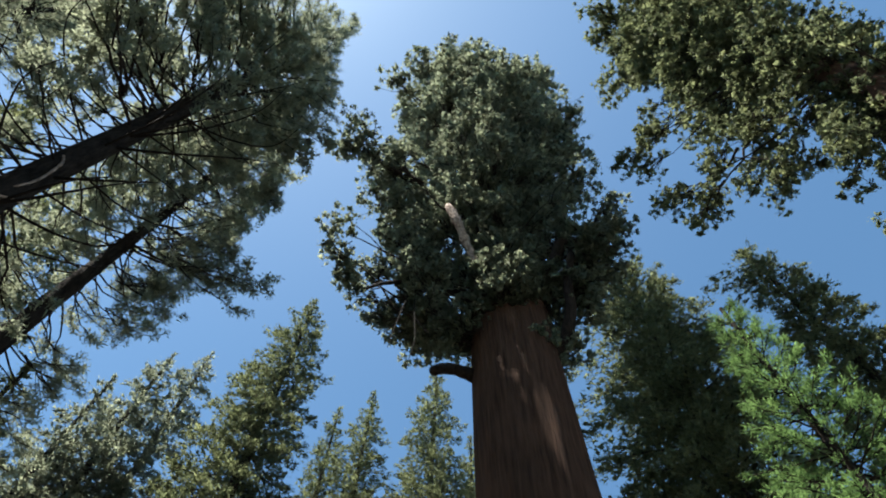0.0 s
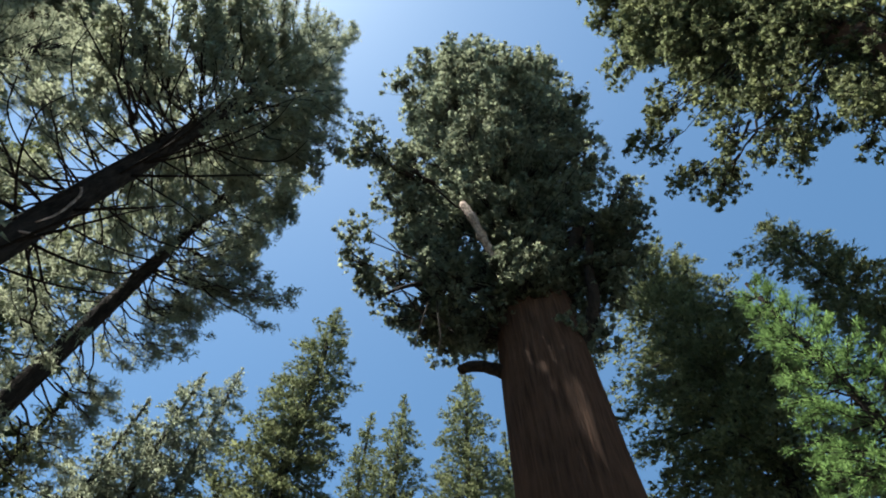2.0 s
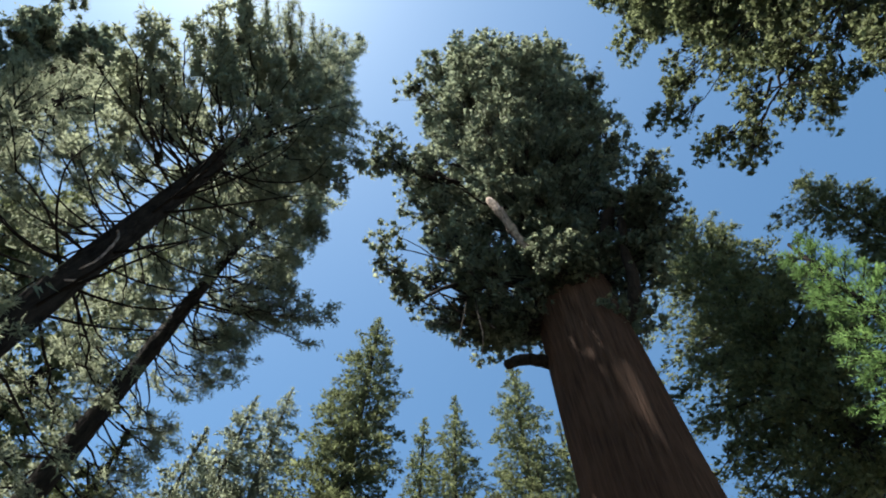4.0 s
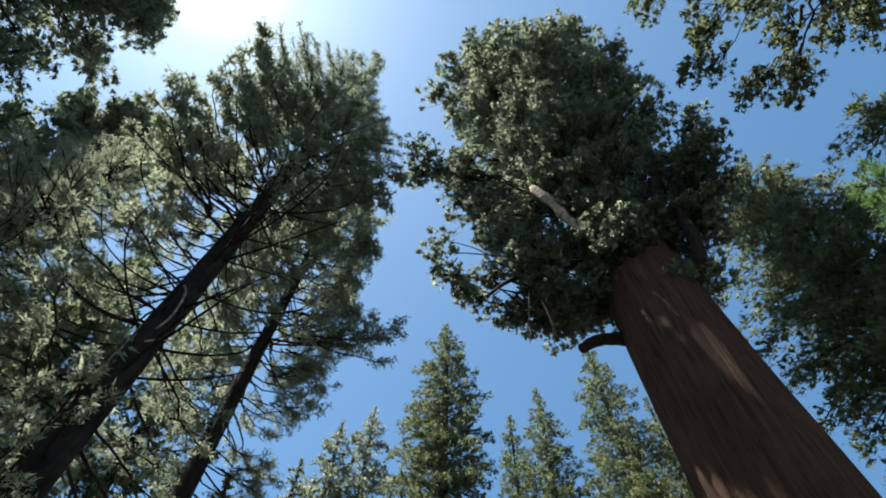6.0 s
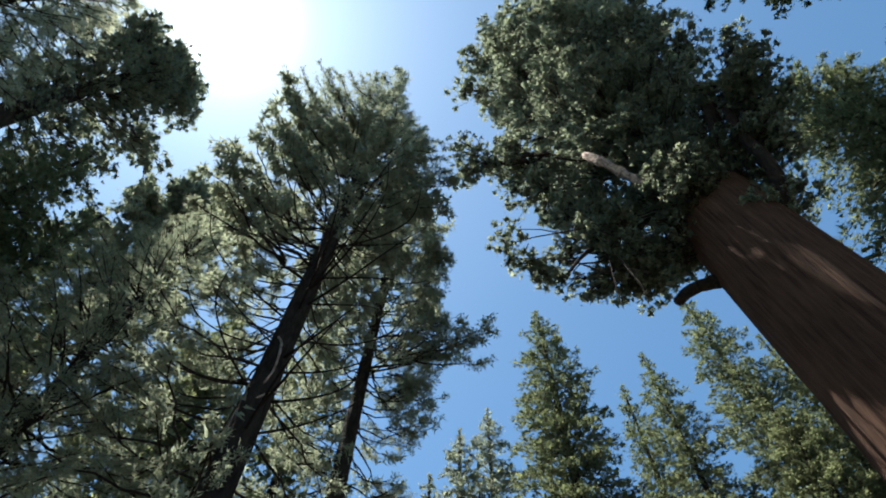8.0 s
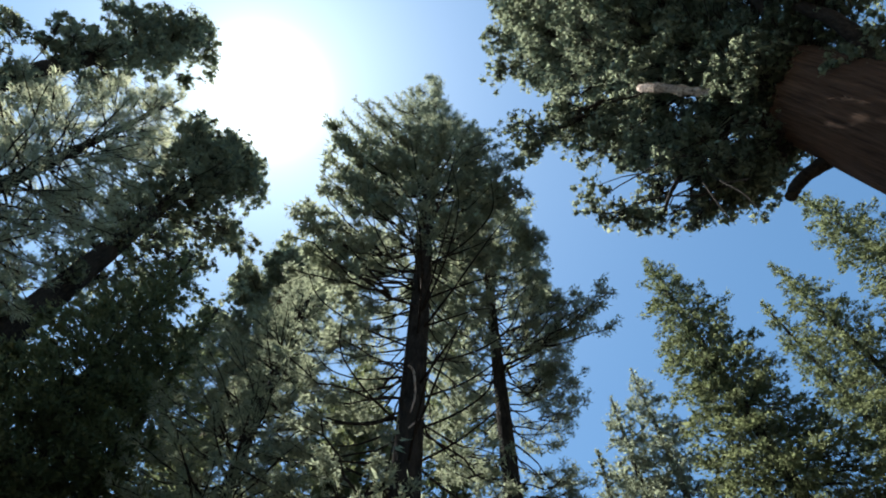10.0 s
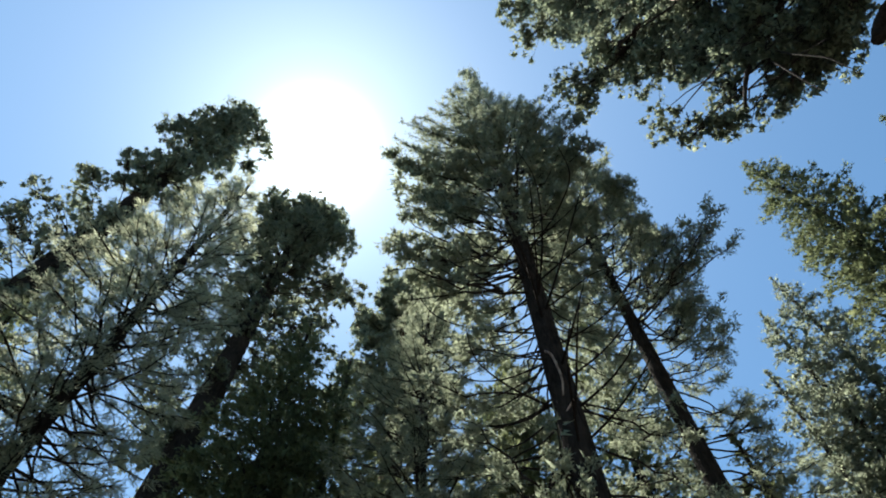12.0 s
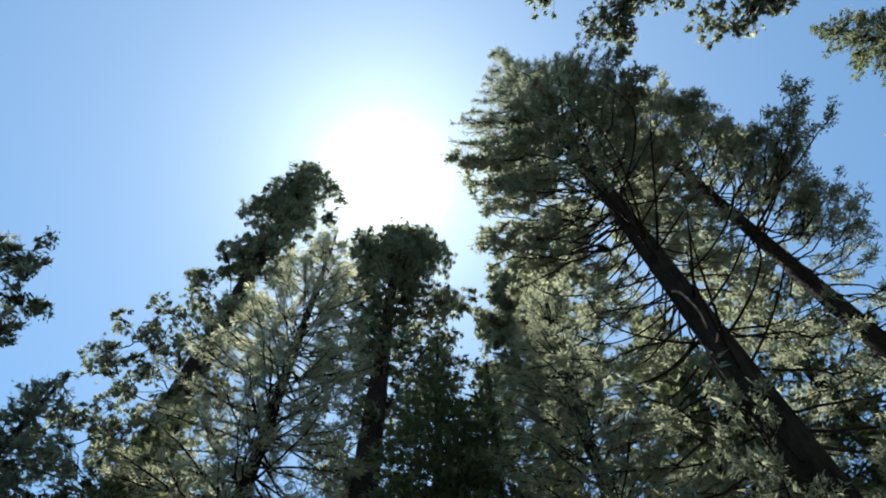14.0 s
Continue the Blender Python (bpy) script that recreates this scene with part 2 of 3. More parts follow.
def trunk_mesh(rng, height, r0, r1, lean, sides, rings, furrow, power):
    """A tapered trunk with a flared foot and upright furrows."""
    z = height * np.linspace(0, 1, rings) ** 1.25
    ang = np.linspace(0, 2 * np.pi, sides, endpoint=False)
    share = z / height
    r = r1 + (r0 - r1) * (1 - share**power) ** (0.75 if power == 1 else 1.0) + 0.55 * r0 * np.exp(-z / (r0 * 1.6))
    ridge = np.zeros((rings, sides))
    for k in (5, 9, 14, 23, 31):
        ph, w = rng.uniform(0, 6.28), rng.uniform(0.15, 0.5)
        ridge += (np.abs(np.sin(0.5 * k * ang[None] * 1.0 + ph + 0.5 * np.sin(z[:, None] * w + ph))) - 0.6) / k**0.5
    swell = 0.5 * np.sin(2 * ang[None] + z[:, None] * 0.21) + 0.5 * np.sin(3 * ang[None] - z[:, None] * 0.34 + 1.0)
    rr = r[:, None] * (1 + furrow * ridge + 0.35 * furrow * swell)
    verts = np.stack([rr * np.cos(ang) + (lean[0] * share**1.6)[:, None], rr * np.sin(ang) + (lean[1] * share**1.6)[:, None], np.repeat(z[:, None], sides, 1)], -1).reshape(-1, 3)
    i, j = np.meshgrid(np.arange(rings - 1), np.arange(sides), indexing="ij")
    k = (j + 1) % sides
    return verts, np.stack([i * sides + j, i * sides + k, (i + 1) * sides + k, (i + 1) * sides + j], -1).reshape(-1, 4)


class Crown:
    """Gathers the puffs and the thin wood of one tree."""

    def __init__(self, rng, st, scale, leafy):
        self.rng, self.st, self.scale, self.leafy = rng, st, scale, leafy
        self.centres, self.radii, self.flows, self.wood = [], [], [], []

    def put(self, centres, radii, flows):
        self.centres.append(np.atleast_2d(centres))
        self.radii.append(np.atleast_1d(radii))
        self.flows.append(np.atleast_2d(flows))

    def path(self, start, end, steps=8):
        size = np.linalg.norm(end - start)
        f = np.linspace(0, 1, steps)
        path = start + f[:, None] * (end - start)
        path[:, 2] -= np.sin(f * np.pi) * self.st["sag"] * size
        bend = np.cumsum(self.rng.normal(size=(steps, 3)) * self.st["wiggle"] * size / steps, 0)
        return path + bend - f[:, None] * bend[-1]

    def lobe(self, centre, size, way):
        """One rounded mass: twigs fan out of its heart to a shell of puffs, fullest on top and outside."""
        rng, st = self.rng, self.st
        far = min(max(centre[2] / 36, 0.85), 1.9)  # the high limbs carry larger masses of coarser tufts
        n = max(8, int(st["number"] * (size / 1.25) ** 2 * self.leafy))
        size *= far
        dirs = unit(rng.normal(size=(n, 3)) + way * 0.35 + (0, 0, 0.15))
        lump = 0.75 + 0.35 * np.sin(dirs @ rng.normal(size=3) * 4.0 + rng.uniform(0, 6.28))
        pts = centre + dirs * (size * lump * rng.uniform(0.45, 1.0, n) ** 0.5)[:, None] * (1, 1, 0.85)
        self.put(pts, st["puff"] * self.scale * far * rng.uniform(0.6, 1.35, n), dirs)
        foot = centre - way * size * 0.7
        for p in pts[::4]:
            self.wood.append(tube([foot + rng.normal(size=3) * 0.1, (foot + p) / 2 + rng.normal(size=3) * 0.12 * size, p], [0.035, 0.024, 0.01], 3))

    def fan(self, path):
        """A flat spray: side shoots on both hands of the bough, longest a third of the way out, hanging a little."""
        rng, st = self.rng, self.st
        span = path[-1] - path[0]
        size = np.linalg.norm(span)
        n = max(5, int(st["number"] * size * self.leafy))
        g = st["bare"] + (1 - st["bare"]) * ((np.arange(n) + rng.uniform(0, 1, n)) / n) ** 0.85
        x = g * (len(path) - 1)
        i = np.minimum(x.astype(int), len(path) - 2)
        p = path[i] + (path[i + 1] - path[i]) * (x - i)[:, None]
        flat = unit(np.array([span[0], span[1], 0.0]))
        cross = np.array([-flat[1], flat[0], 0.0])
        half = st["size"] * size * np.minimum(1.0, 1.25 * (1 - g) + 0.12) * (0.5 + 0.5 * np.minimum(1, g / 0.3)) + 0.1
        u = rng.uniform(-1, 1, n) * half
        pts = p + u[:, None] * cross + np.abs(u)[:, None] * flat * 0.5 + rng.normal(size=(n, 3)) * 0.09 * self.scale
        pts[:, 2] -= np.abs(u) * 0.3 + rng.uniform(0, 0.25, n) * self.scale
        self.put(pts, st["puff"] * self.scale * rng.uniform(0.65, 1.3, n), flat + np.sign(u)[:, None] * cross * 0.55 + (0, 0, 0.1))
        for k in range(0, n, 9):
            self.wood.append(tube([p[k], pts[k]], [0.018, 0.006], 3))

    def twigs(self, path):
        """Loose side twigs on the outer bough, tufted along their outer half."""
        rng, st = self.rng, self.st
        span = path[-1] - path[0]
        size = np.linalg.norm(span)
        n = max(4, int((size * (1 - st["bare"]) * 2.4 + 2) * self.leafy))
        flat = unit(np.array([span[0], span[1], 0.0]))
        cross = np.array([-flat[1], flat[0], 0.0])
        for q in range(n):
            g = st["bare"] + (1 - st["bare"]) * ((q + rng.uniform(0, 1)) / n) ** 0.8
            x = g * (len(path) - 1)
            i = min(int(x), len(path) - 2)
            p = path[i] + (path[i + 1] - path[i]) * (x - i)
            ln = st["size"] * self.scale * rng.uniform(0.4, 1.2) * (1.3 - 1.0 * g)
            way = unit(unit(span) * rng.uniform(0.4, 1.0) + cross * rng.choice([-1, 1]) * rng.uniform(0.1, 0.9) + (0, 0, rng.uniform(-0.35, 0.5)))
            tip = p + way * ln + (0, 0, 0.08 * ln)
            self.wood.append(tube([p, tip], [0.016, 0.005], 3))
            fine = min(max(p[2] / 26, 0.45), 1.3) if st["bare"] > 0.2 else 1.0  # the shaded low boughs carry finer and closer tufts
            k = int(st["number"] / fine + 0.5)
            u = rng.uniform(0.4, 1.05, k)[:, None]
            self.put(p + (tip - p) * u + rng.normal(size=(k, 3)) * 0.09 * ln, st["puff"] * self.scale * fine * rng.uniform(0.6, 1.35, k), np.repeat(way[None], k, 0))
        self.put(path[-1], st["puff"] * self.scale, unit(span))

    def plume(self, path):
        """A narrow brush: short shoots close about the outer half of the bough, tapering to its tip."""
        rng, st = self.rng, self.st
        span = path[-1] - path[0]
        size = np.linalg.norm(span)
        n = max(14, int(13 * size * self.leafy))
        g = rng.uniform(0.3, 1.0, n) ** 0.8
        x = g * (len(path) - 1)
        i = np.minimum(x.astype(int), len(path) - 2)
        p = path[i] + (path[i + 1] - path[i]) * (x - i)[:, None]
        off = rng.normal(size=(n, 3)) * (0.05 + 0.38 * (1 - g))[:, None] + unit(span) * rng.uniform(0, 0.4, (n, 1)) * (1 - g)[:, None]
        self.put(p + off, st["puff"] * self.scale * rng.uniform(0.5, 1.1, n) * (1.1 - 0.4 * g), unit(span) + unit(off) * 0.5)
        for k in range(0, n, 4):
            self.wood.append(tube([p[k] - unit(span) * 0.3, p[k] + off[k]], [0.012, 0.004], 3))

    def bough(self, start, end, thick, size=1.0, more=1, plume=False):
        """One bough from the trunk to its outer end, with its leaves. Returns the tube of its wood."""
        rng, st = self.rng, self.st
        span = end - start
        length = np.linalg.norm(span)
        if st["form"] == "lobes":
            r = st["size"] * size * rng.uniform(0.75, 1.25)
            way = unit(span)
            heart = end - way * min(r * 0.8, length * 0.5)
            path = self.path(start, heart)
            self.lobe(heart, r, way)
            cross = unit(np.array([-span[1], span[0], 0.01]))
            for k in range(more):
                g = rng.uniform(0.3, 0.97)
                p = start + (heart - start) * g
                s = r * rng.uniform(0.5, 0.85)
                wide = 0.3 if k % 2 else 1.0
                c = p + cross * rng.choice([-1, 1]) * rng.uniform(0.3, 1.2) * r * wide + (0, 0, rng.uniform(-0.5, 0.8) * r * wide)
                self.wood.append(tube([start + (heart - start) * g * 0.7, (p + c) / 2, c], [thick * 0.5, thick * 0.35, 0.02], 4))
                self.lobe(c, s, unit(c - start))
        else:
            path = self.path(start, end)
            (self.plume if plume else self.fan if st["form"] == "fans" else self.twigs)(path)
        f = np.linspace(0, 1, len(path))
        return tube(path, thick * (1 - 0.85 * f) + 0.006, 3 if st["form"] == "fans" else 5)


def tree(name, label, kind_of_tree, az, d, height, r0, profile, tips=(), fill=80, lean=(0.0, 0.0), style="sequoia", seed=1, group="", r1=0.05, scale=1.0, leafy=1.0, sides=20, rings=26, furrow=0.04, leaf=None, open_side=(), gaps=(), wood=None, size=1.0, more=1, tip_more=2, power=1, thin_front=0.0, mates=0, plumes=999.0, tip_size=1.0):
    """A whole tree. profile: heights and crown radii; tips: (height, compass way, reach) of the boughs that make its outline;
    open_side: way, half width, lower and upper height between which no boughs grow on one side; size: of its lobes; more: side lobes a bough;
    mates: shorter boughs beside each tip; plumes: height above which the tips end in narrow brushes."""
    rng = np.random.default_rng(seed)
    st = STYLES[style]
    bx, by = polar(az, d)
    root = new(name)
    root.location = (bx, by, 0)
    tagged(root, label, kind_of_tree, group)
    mesh_object("trunk", *trunk_mesh(rng, height, r0, r1, lean, sides, rings, furrow, power), wood or st["bark"], root, smooth=True)
    hs, rs = [p[0] for p in profile], [p[1] for p in profile]
    crown = Crown(rng, st, scale, leafy)

    def axis(z):
        s = min(max(z / height, 0), 1)
        return np.array([lean[0] * s**1.6, lean[1] * s**1.6, z])

    def foot(end):
        """Where on the trunk the bough to end leaves it."""
        z = end[2]
        s = min(max((z - hs[0]) / (hs[-1] - hs[0]), 0), 1)
        climb = st["rise"][0] + (st["rise"][1] - st["rise"][0]) * s**1.5
        reach = np.linalg.norm(end[:2] - axis(z)[:2])
        return axis(min(max(z - climb * reach * rng.uniform(0.8, 1.2), 2.0), height * 0.985)), reach

    forks = []
    for n in range(len(tips) * (1 + mates)):  # the outline's boughs first, then shorter mates that fork off each
        z, way, reach = tips[n % len(tips)]
        if n >= len(tips):
            z, way, reach = z + rng.uniform(-1.1, 0.7), way + rng.uniform(-1, 1) * 50 / max(reach, 2.5), reach * rng.uniform(0.35 if st["form"] == "lobes" else 0.6, 0.97)
        end = np.array([*polar(way, max(reach, 0.25)), z])
        start, out = foot(end)
        if n < len(tips):
            near = [f for f in forks[:: 3] if np.linalg.norm(f[1] - end) < 5.0] if n % 3 and st["form"] == "lobes" else []
            if near:  # neighbouring ends share one limb
                a, b = near[-1]
                start = a + (b - a) * rng.uniform(0.35, 0.6)
            forks.append((start, end))
        else:
            a, b = forks[n % len(tips)]
            start = a + (b - a) * rng.uniform(0.25, 0.6) * (np.linalg.norm(end - a) / np.linalg.norm(b - a))
        limb = crown.bough(start, end, max(0.02, st["thick"] * out), size * tip_size, tip_more if n < len(tips) else 1, z > plumes)
        if n < len(tips):
            mesh_object("limb", *limb, BARK_DARK, root, smooth=True)
        else:
            crown.wood.append(limb)
    weight = np.interp(np.linspace(hs[0], hs[-1], 200), hs, rs) ** 0.8 + 0.5
    cum = np.cumsum(weight) / weight.sum()
    for n in range(fill):
        z = np.interp((n + rng.uniform(0, 1)) / fill, cum, np.linspace(hs[0], hs[-1], 200))
        way = n * 137.5 + rng.uniform(-30, 30)
        reach = max(0.4, np.interp(z, hs, rs) * (rng.uniform(0.3, 0.65) if st["form"] == "lobes" and n % 3 == 0 else rng.uniform(0.72, 1.05)))
        if any(abs((way - w + 180) % 360 - 180) < half and low < z < top for w, half, low, top in open_side):
            continue
        if rng.uniform() < thin_front and abs((way - az + 180) % 360 - 180) < 75:
            if st["form"] != "lobes" or n % 2:
                continue
            way, reach = way + 180, reach * 0.6  # the shaded far side is bare, the sunny one fuller
        end = axis(z) + np.array([*polar(way, reach), 0])
        start, out = foot(end)
        crown.wood.append(crown.bough(start, end, max(0.018, st["thick"] * out), size, more, z > plumes))
    if st["form"] == "fans":  # the leader is clothed up to its tip
        z = height - rng.uniform(0.0, 1.0, 40) ** 1.3 * 4.0
        crown.put(np.stack([axis(q) for q in z]) + rng.normal(size=(40, 3)) * (0.05 + 0.09 * (height - z))[:, None] * (1, 1, 0.5), st["puff"] * scale * rng.uniform(0.6, 1.1, 40), np.repeat([(0.0, 0.0, 1.0)], 40, 0))
    centres, radii, flows = np.concatenate(crown.centres), np.concatenate(crown.radii), np.concatenate(crown.flows)
    for place, wide, towards in gaps:  # clears tufts and twigs along a line from a chosen place
        away = centres - (np.array(place) - (bx, by, 0))
        along = away @ np.array(towards)
        keep = (along < 0) | (np.linalg.norm(away - along[:, None] * np.array(towards), axis=1) > wide)
        centres, radii, flows = centres[keep], radii[keep], flows[keep]
        spans = np.array([[w[0][0], w[0].mean(axis=0), w[0][-1]] for w in crown.wood]) - (np.array(place) - (bx, by, 0))
        along = spans @ np.array(towards)
        clear = (along < 0) | (np.linalg.norm(spans - along[..., None] * np.array(towards), axis=2) > wide)
        crown.wood = [w for w, ok in zip(crown.wood, clear.all(axis=1)) if ok]
    mesh_object("branchwork", *joined(crown.wood), BARK_DARK, root, kind="stuff")
    v, q, nv = puff_mesh(rng, centres, radii, flows, st["blades"], st["length"] * scale, st["width"] * scale, st["comb"], st["lift"], st["stray"], st["core"], st["stretch"], st["plates"], st["crowd"])
    mesh_object("crown", v, q, leaf or st["leaf"], root, kind="stuff", normals=nv)
    return root


# ---- ground ----
gv, gq = [], []
radii = [0, 3, 6, 10, 15, 22, 32, 50, 90, 200, 600, 2500]
segments = 64
for r in radii:
    for s in range(segments):
        a = 2 * math.pi * s / segments
        lift = 0.0 if r < 1 else float(noise.noise(Vector((r * math.cos(a) * 0.12, r * math.sin(a) * 0.12, 0.3)))) * min(0.25, r * 0.02)
        gv.append((r * math.cos(a), r * math.sin(a), lift - 0.02))
for i in range(len(radii) - 1):
    for s in range(segments):
        k = (s + 1) % segments
        gq.append((i * segments + s, (i + 1) * segments + s, (i + 1) * segments + k, i * segments + k))
# never in view; its tone is chosen for the light it throws up
tagged(mesh_object("ground", gv, gq, duff(), smooth=True), "unseen forest floor with needle litter, tone set for bounced light", "ground", kind="structure")

# ---- trees ----
# crown openings cut along the sun's line, to set sun patches on the wood
GAPS = [(place, wide, sun_way) for place, wide in (((1.7, 14.45, 12.4), 1.1), ((2.2, 13.9, 11.0), 1.1), ((2.5, 13.7, 22.4), 0.13), ((2.66, 13.7, 21.9), 0.12), ((2.85, 13.65, 20.6), 0.1), ((0.8, 12.3, 33.9), 0.5), ((0.25, 11.9, 35.8), 0.5), ((1.25, 12.75, 32.0), 0.35))]
# more openings, cut towards the eye to show the pale leader
GAPS += [((1.25, 12.75, 32.0), 0.4, (-0.04, -0.39, -0.92)), ((0.8, 12.3, 33.9), 0.5, (-0.03, -0.34, -0.94)), ((0.5, 12.1, 34.9), 0.5, (-0.03, -0.34, -0.94)), ((0.25, 11.9, 35.8), 0.5, (-0.03, -0.34, -0.94))]
# lobes that hang low beside the trunk and over the front of it
LOW_LOBES = [(33.8, 112, 8.0), (32.0, 108, 7.4), (35.5, 110, 7.6), (30.1, -124, 6.0), (28.6, -120, 5.0), (26.9, -115, 4.2), (25.6, -112, 3.6), (30.5, 152, 4.0), (32.5, 174, 4.0), (35.0, 160, 4.2), (38.0, 176, 4.6), (41.0, 158, 5.0), (44.0, 172, 5.4)]
giant = tree("giant_sequoia", "giant sequoia with furrowed red-brown trunk and dense rounded crown", "tree", -12.4, 16, 78, 2.05,
    [(29, 2.8), (33, 5.0), (38, 6.8), (46, 7.6), (57, 8.0), (67, 8.0), (74, 7.0)],
    [(74, 137, 11.4), (74, 155, 10.3), (74, 176, 8.6), (74, -165, 7.5), (71.2, -140, 9.7), (53.1, -139, 9.6), (51.4, -133, 8.1), (46.2, -132, 8), (40.3, -132, 8), (34, -134, 8.4), (30.9, -132, 8), (29.5, -129, 7.1), (29.2, -125, 6), (64.6, 126, 12), (66, 114, 9.4), (38.3, 132, 12.9), (34.8, 129, 12.4), (39, 120, 10.8), (37, 116, 9.8), (31.2, 119, 10.6), (28.7, 121, 10.9), (27.5, 118, 10.4), (27.4, 114, 9.5), (30.5, 109, 8.4), (27.1, 110, 8.6), (25.7, 107, 7.6), (25.8, 102, 6.4), (27.2, 98, 5.4), (29.7, 93, 4.2), (28.7, 88, 3.2), (27.7, 160, 4), (29, -170, 4), (33.5, -120, 6.6)] + LOW_LOBES,
    fill=190, more=2, tip_more=4, mates=3, tip_size=1.0, thin_front=0.5, open_side=[(118, 45, 0, 29)], gaps=GAPS, lean=(-0.8, -2.5), seed=11, r1=0.9, power=2.2, sides=120, rings=120, furrow=0.06)


def bare_limb(name, root, points, r_from, r_to, mat, label="", sides=9, seed=1, knots=0.025):
    """A bent limb through a few places of the world, rough in girth and broken off blunt, under its tree."""
    rng = np.random.default_rng(seed)
    pts = np.array(points) - np.array(root.location)
    f = np.linspace(0, 1, 14) * (len(pts) - 1)
    path = np.stack([np.interp(f, np.arange(len(pts)), pts[:, k]) for k in range(3)], -1)
    for _ in range(3):
        path[1:-1] = (path[:-2] + 2 * path[1:-1] + path[2:]) / 4
    path[1:-1] += rng.normal(size=(12, 3)) * r_from * 0.05
    r = np.linspace(r_from, r_to, 14) * (1 + rng.normal(size=14) * knots)
    path = np.concatenate([path, path[-1:] + (path[-1] - path[-2]) * 0.05])
    return mesh_object(name, *tube(path, np.append(r, 0.01), sides), mat, root, label, smooth=True)


bare_limb("broken_limb", giant, [(2.5, 15.6, 23.6), (1.65, 15.4, 24.4), (0.7, 15.1, 24.5), (0.1, 14.85, 24.2), (-0.3, 14.6, 23.6)], 0.32, 0.22, BARK_DARK, "short broken-off limb", seed=2)
bare_limb("limb", giant, [(4.5, 14.9, 24.6), (5.4, 14.1, 25.8), (5.85, 13.5, 27.0), (5.85, 13.0, 29.0), (6.4, 12.3, 31.5)], 0.38, 0.2, BARK_DARK, seed=3)
bare_limb("limb", giant, [(4.2, 14.9, 29.6), (4.8, 14.2, 30.6), (5.6, 13.2, 31.6), (6.4, 12.2, 34.0)], 0.55, 0.3, BARK_DARK, seed=4)
bare_limb("limb", giant, [(2.5, 15.3, 30.5), (1.5, 14.8, 31.0), (-0.3, 14.0, 30.0), (-2.35, 12.6, 27.9), (-3.3, 11.8, 25.2)], 0.22, 0.07, BARK_DARK, seed=5)
bare_limb("limb", giant, [(2.5, 14.8, 30.8), (1.5, 13.4, 32.2), (0.85, 12.4, 33.4)], 0.25, 0.22, BARK_DARK, seed=15)
# sunlight on the upper trunk is put into this limb's pale colour
bare_limb("sunlit_leader", giant, [(1.6, 13.0, 30.9), (1.25, 12.75, 32.0), (0.95, 12.5, 33.1), (0.65, 12.1, 34.3), (0.35, 11.95, 35.3), (0.0, 11.85, 36.6)], 0.22, 0.24, BARK_PALE, "pale sunlit barkless leader", seed=6, knots=0.16, sides=12)
bare_limb("dead_twig", giant, [(-1.33, 12.94, 27.5), (-1.2, 12.65, 24.5), (-1.0, 12.5, 22.6), (-1.2, 12.35, 20.4)], 0.035, 0.012, BARK_DEAD, seed=7, sides=5)
bare_limb("dead_twig", giant, [(-1.6, 12.92, 27.2), (-1.9, 12.58, 23.6), (-2.0, 12.36, 21.6)], 0.035, 0.012, BARK_DEAD, seed=8, sides=5)
bare_limb("dead_twig", giant, [(-1.2, 12.65, 24.5), (-0.7, 12.7, 23.6), (-0.45, 12.5, 22.9)], 0.025, 0.01, BARK_DEAD, seed=9, sides=5)
# fir needles, darker than the sequoia's own, paint the shade under its boughs
tree("giant_sequoia", "tall sequoia with long spreading boughs and ragged tufts", "tree", -80, 20, 72, 1.2,
    [(31, 2.0), (36, 3.6), (45, 5.0), (56, 5.5), (65, 5.0), (71, 2.5)],
    [(72, 108, 6.8), (72, 78, 5.6), (72, 32, 6.8), (66.8, 31, 7.3), (66.5, 24, 4.7), (56.4, 21, 3.7), (50.5, 33, 7.9), (45.4, 44, 11.3), (43.3, 41, 10.4), (36.8, 44, 11.3), (35.5, 43, 10.8), (32.3, 42, 10.5), (39.2, 33, 7.8), (42.0, 26, 5.6), (34.8, 30, 6.8), (34.3, 32, 7.6), (31.4, 31, 7.2), (32.0, 27, 5.9), (32.2, 23, 4.5), (31.7, 18, 2.7), (30.2, 15, 1.8), (30.6, 22, 4.3), (28.4, 25, 5.1), (25.0, 27, 5.8), (29.9, 19, 3.1), (26.6, 110, 7.2), (27.6, 72, 4.7)],
    fill=170, more=1, tip_more=3, mates=1, seed=12, leaf=LEAF_FIR, thin_front=0.2, r1=0.3, sides=40, rings=60, size=0.95, tip_size=0.85)
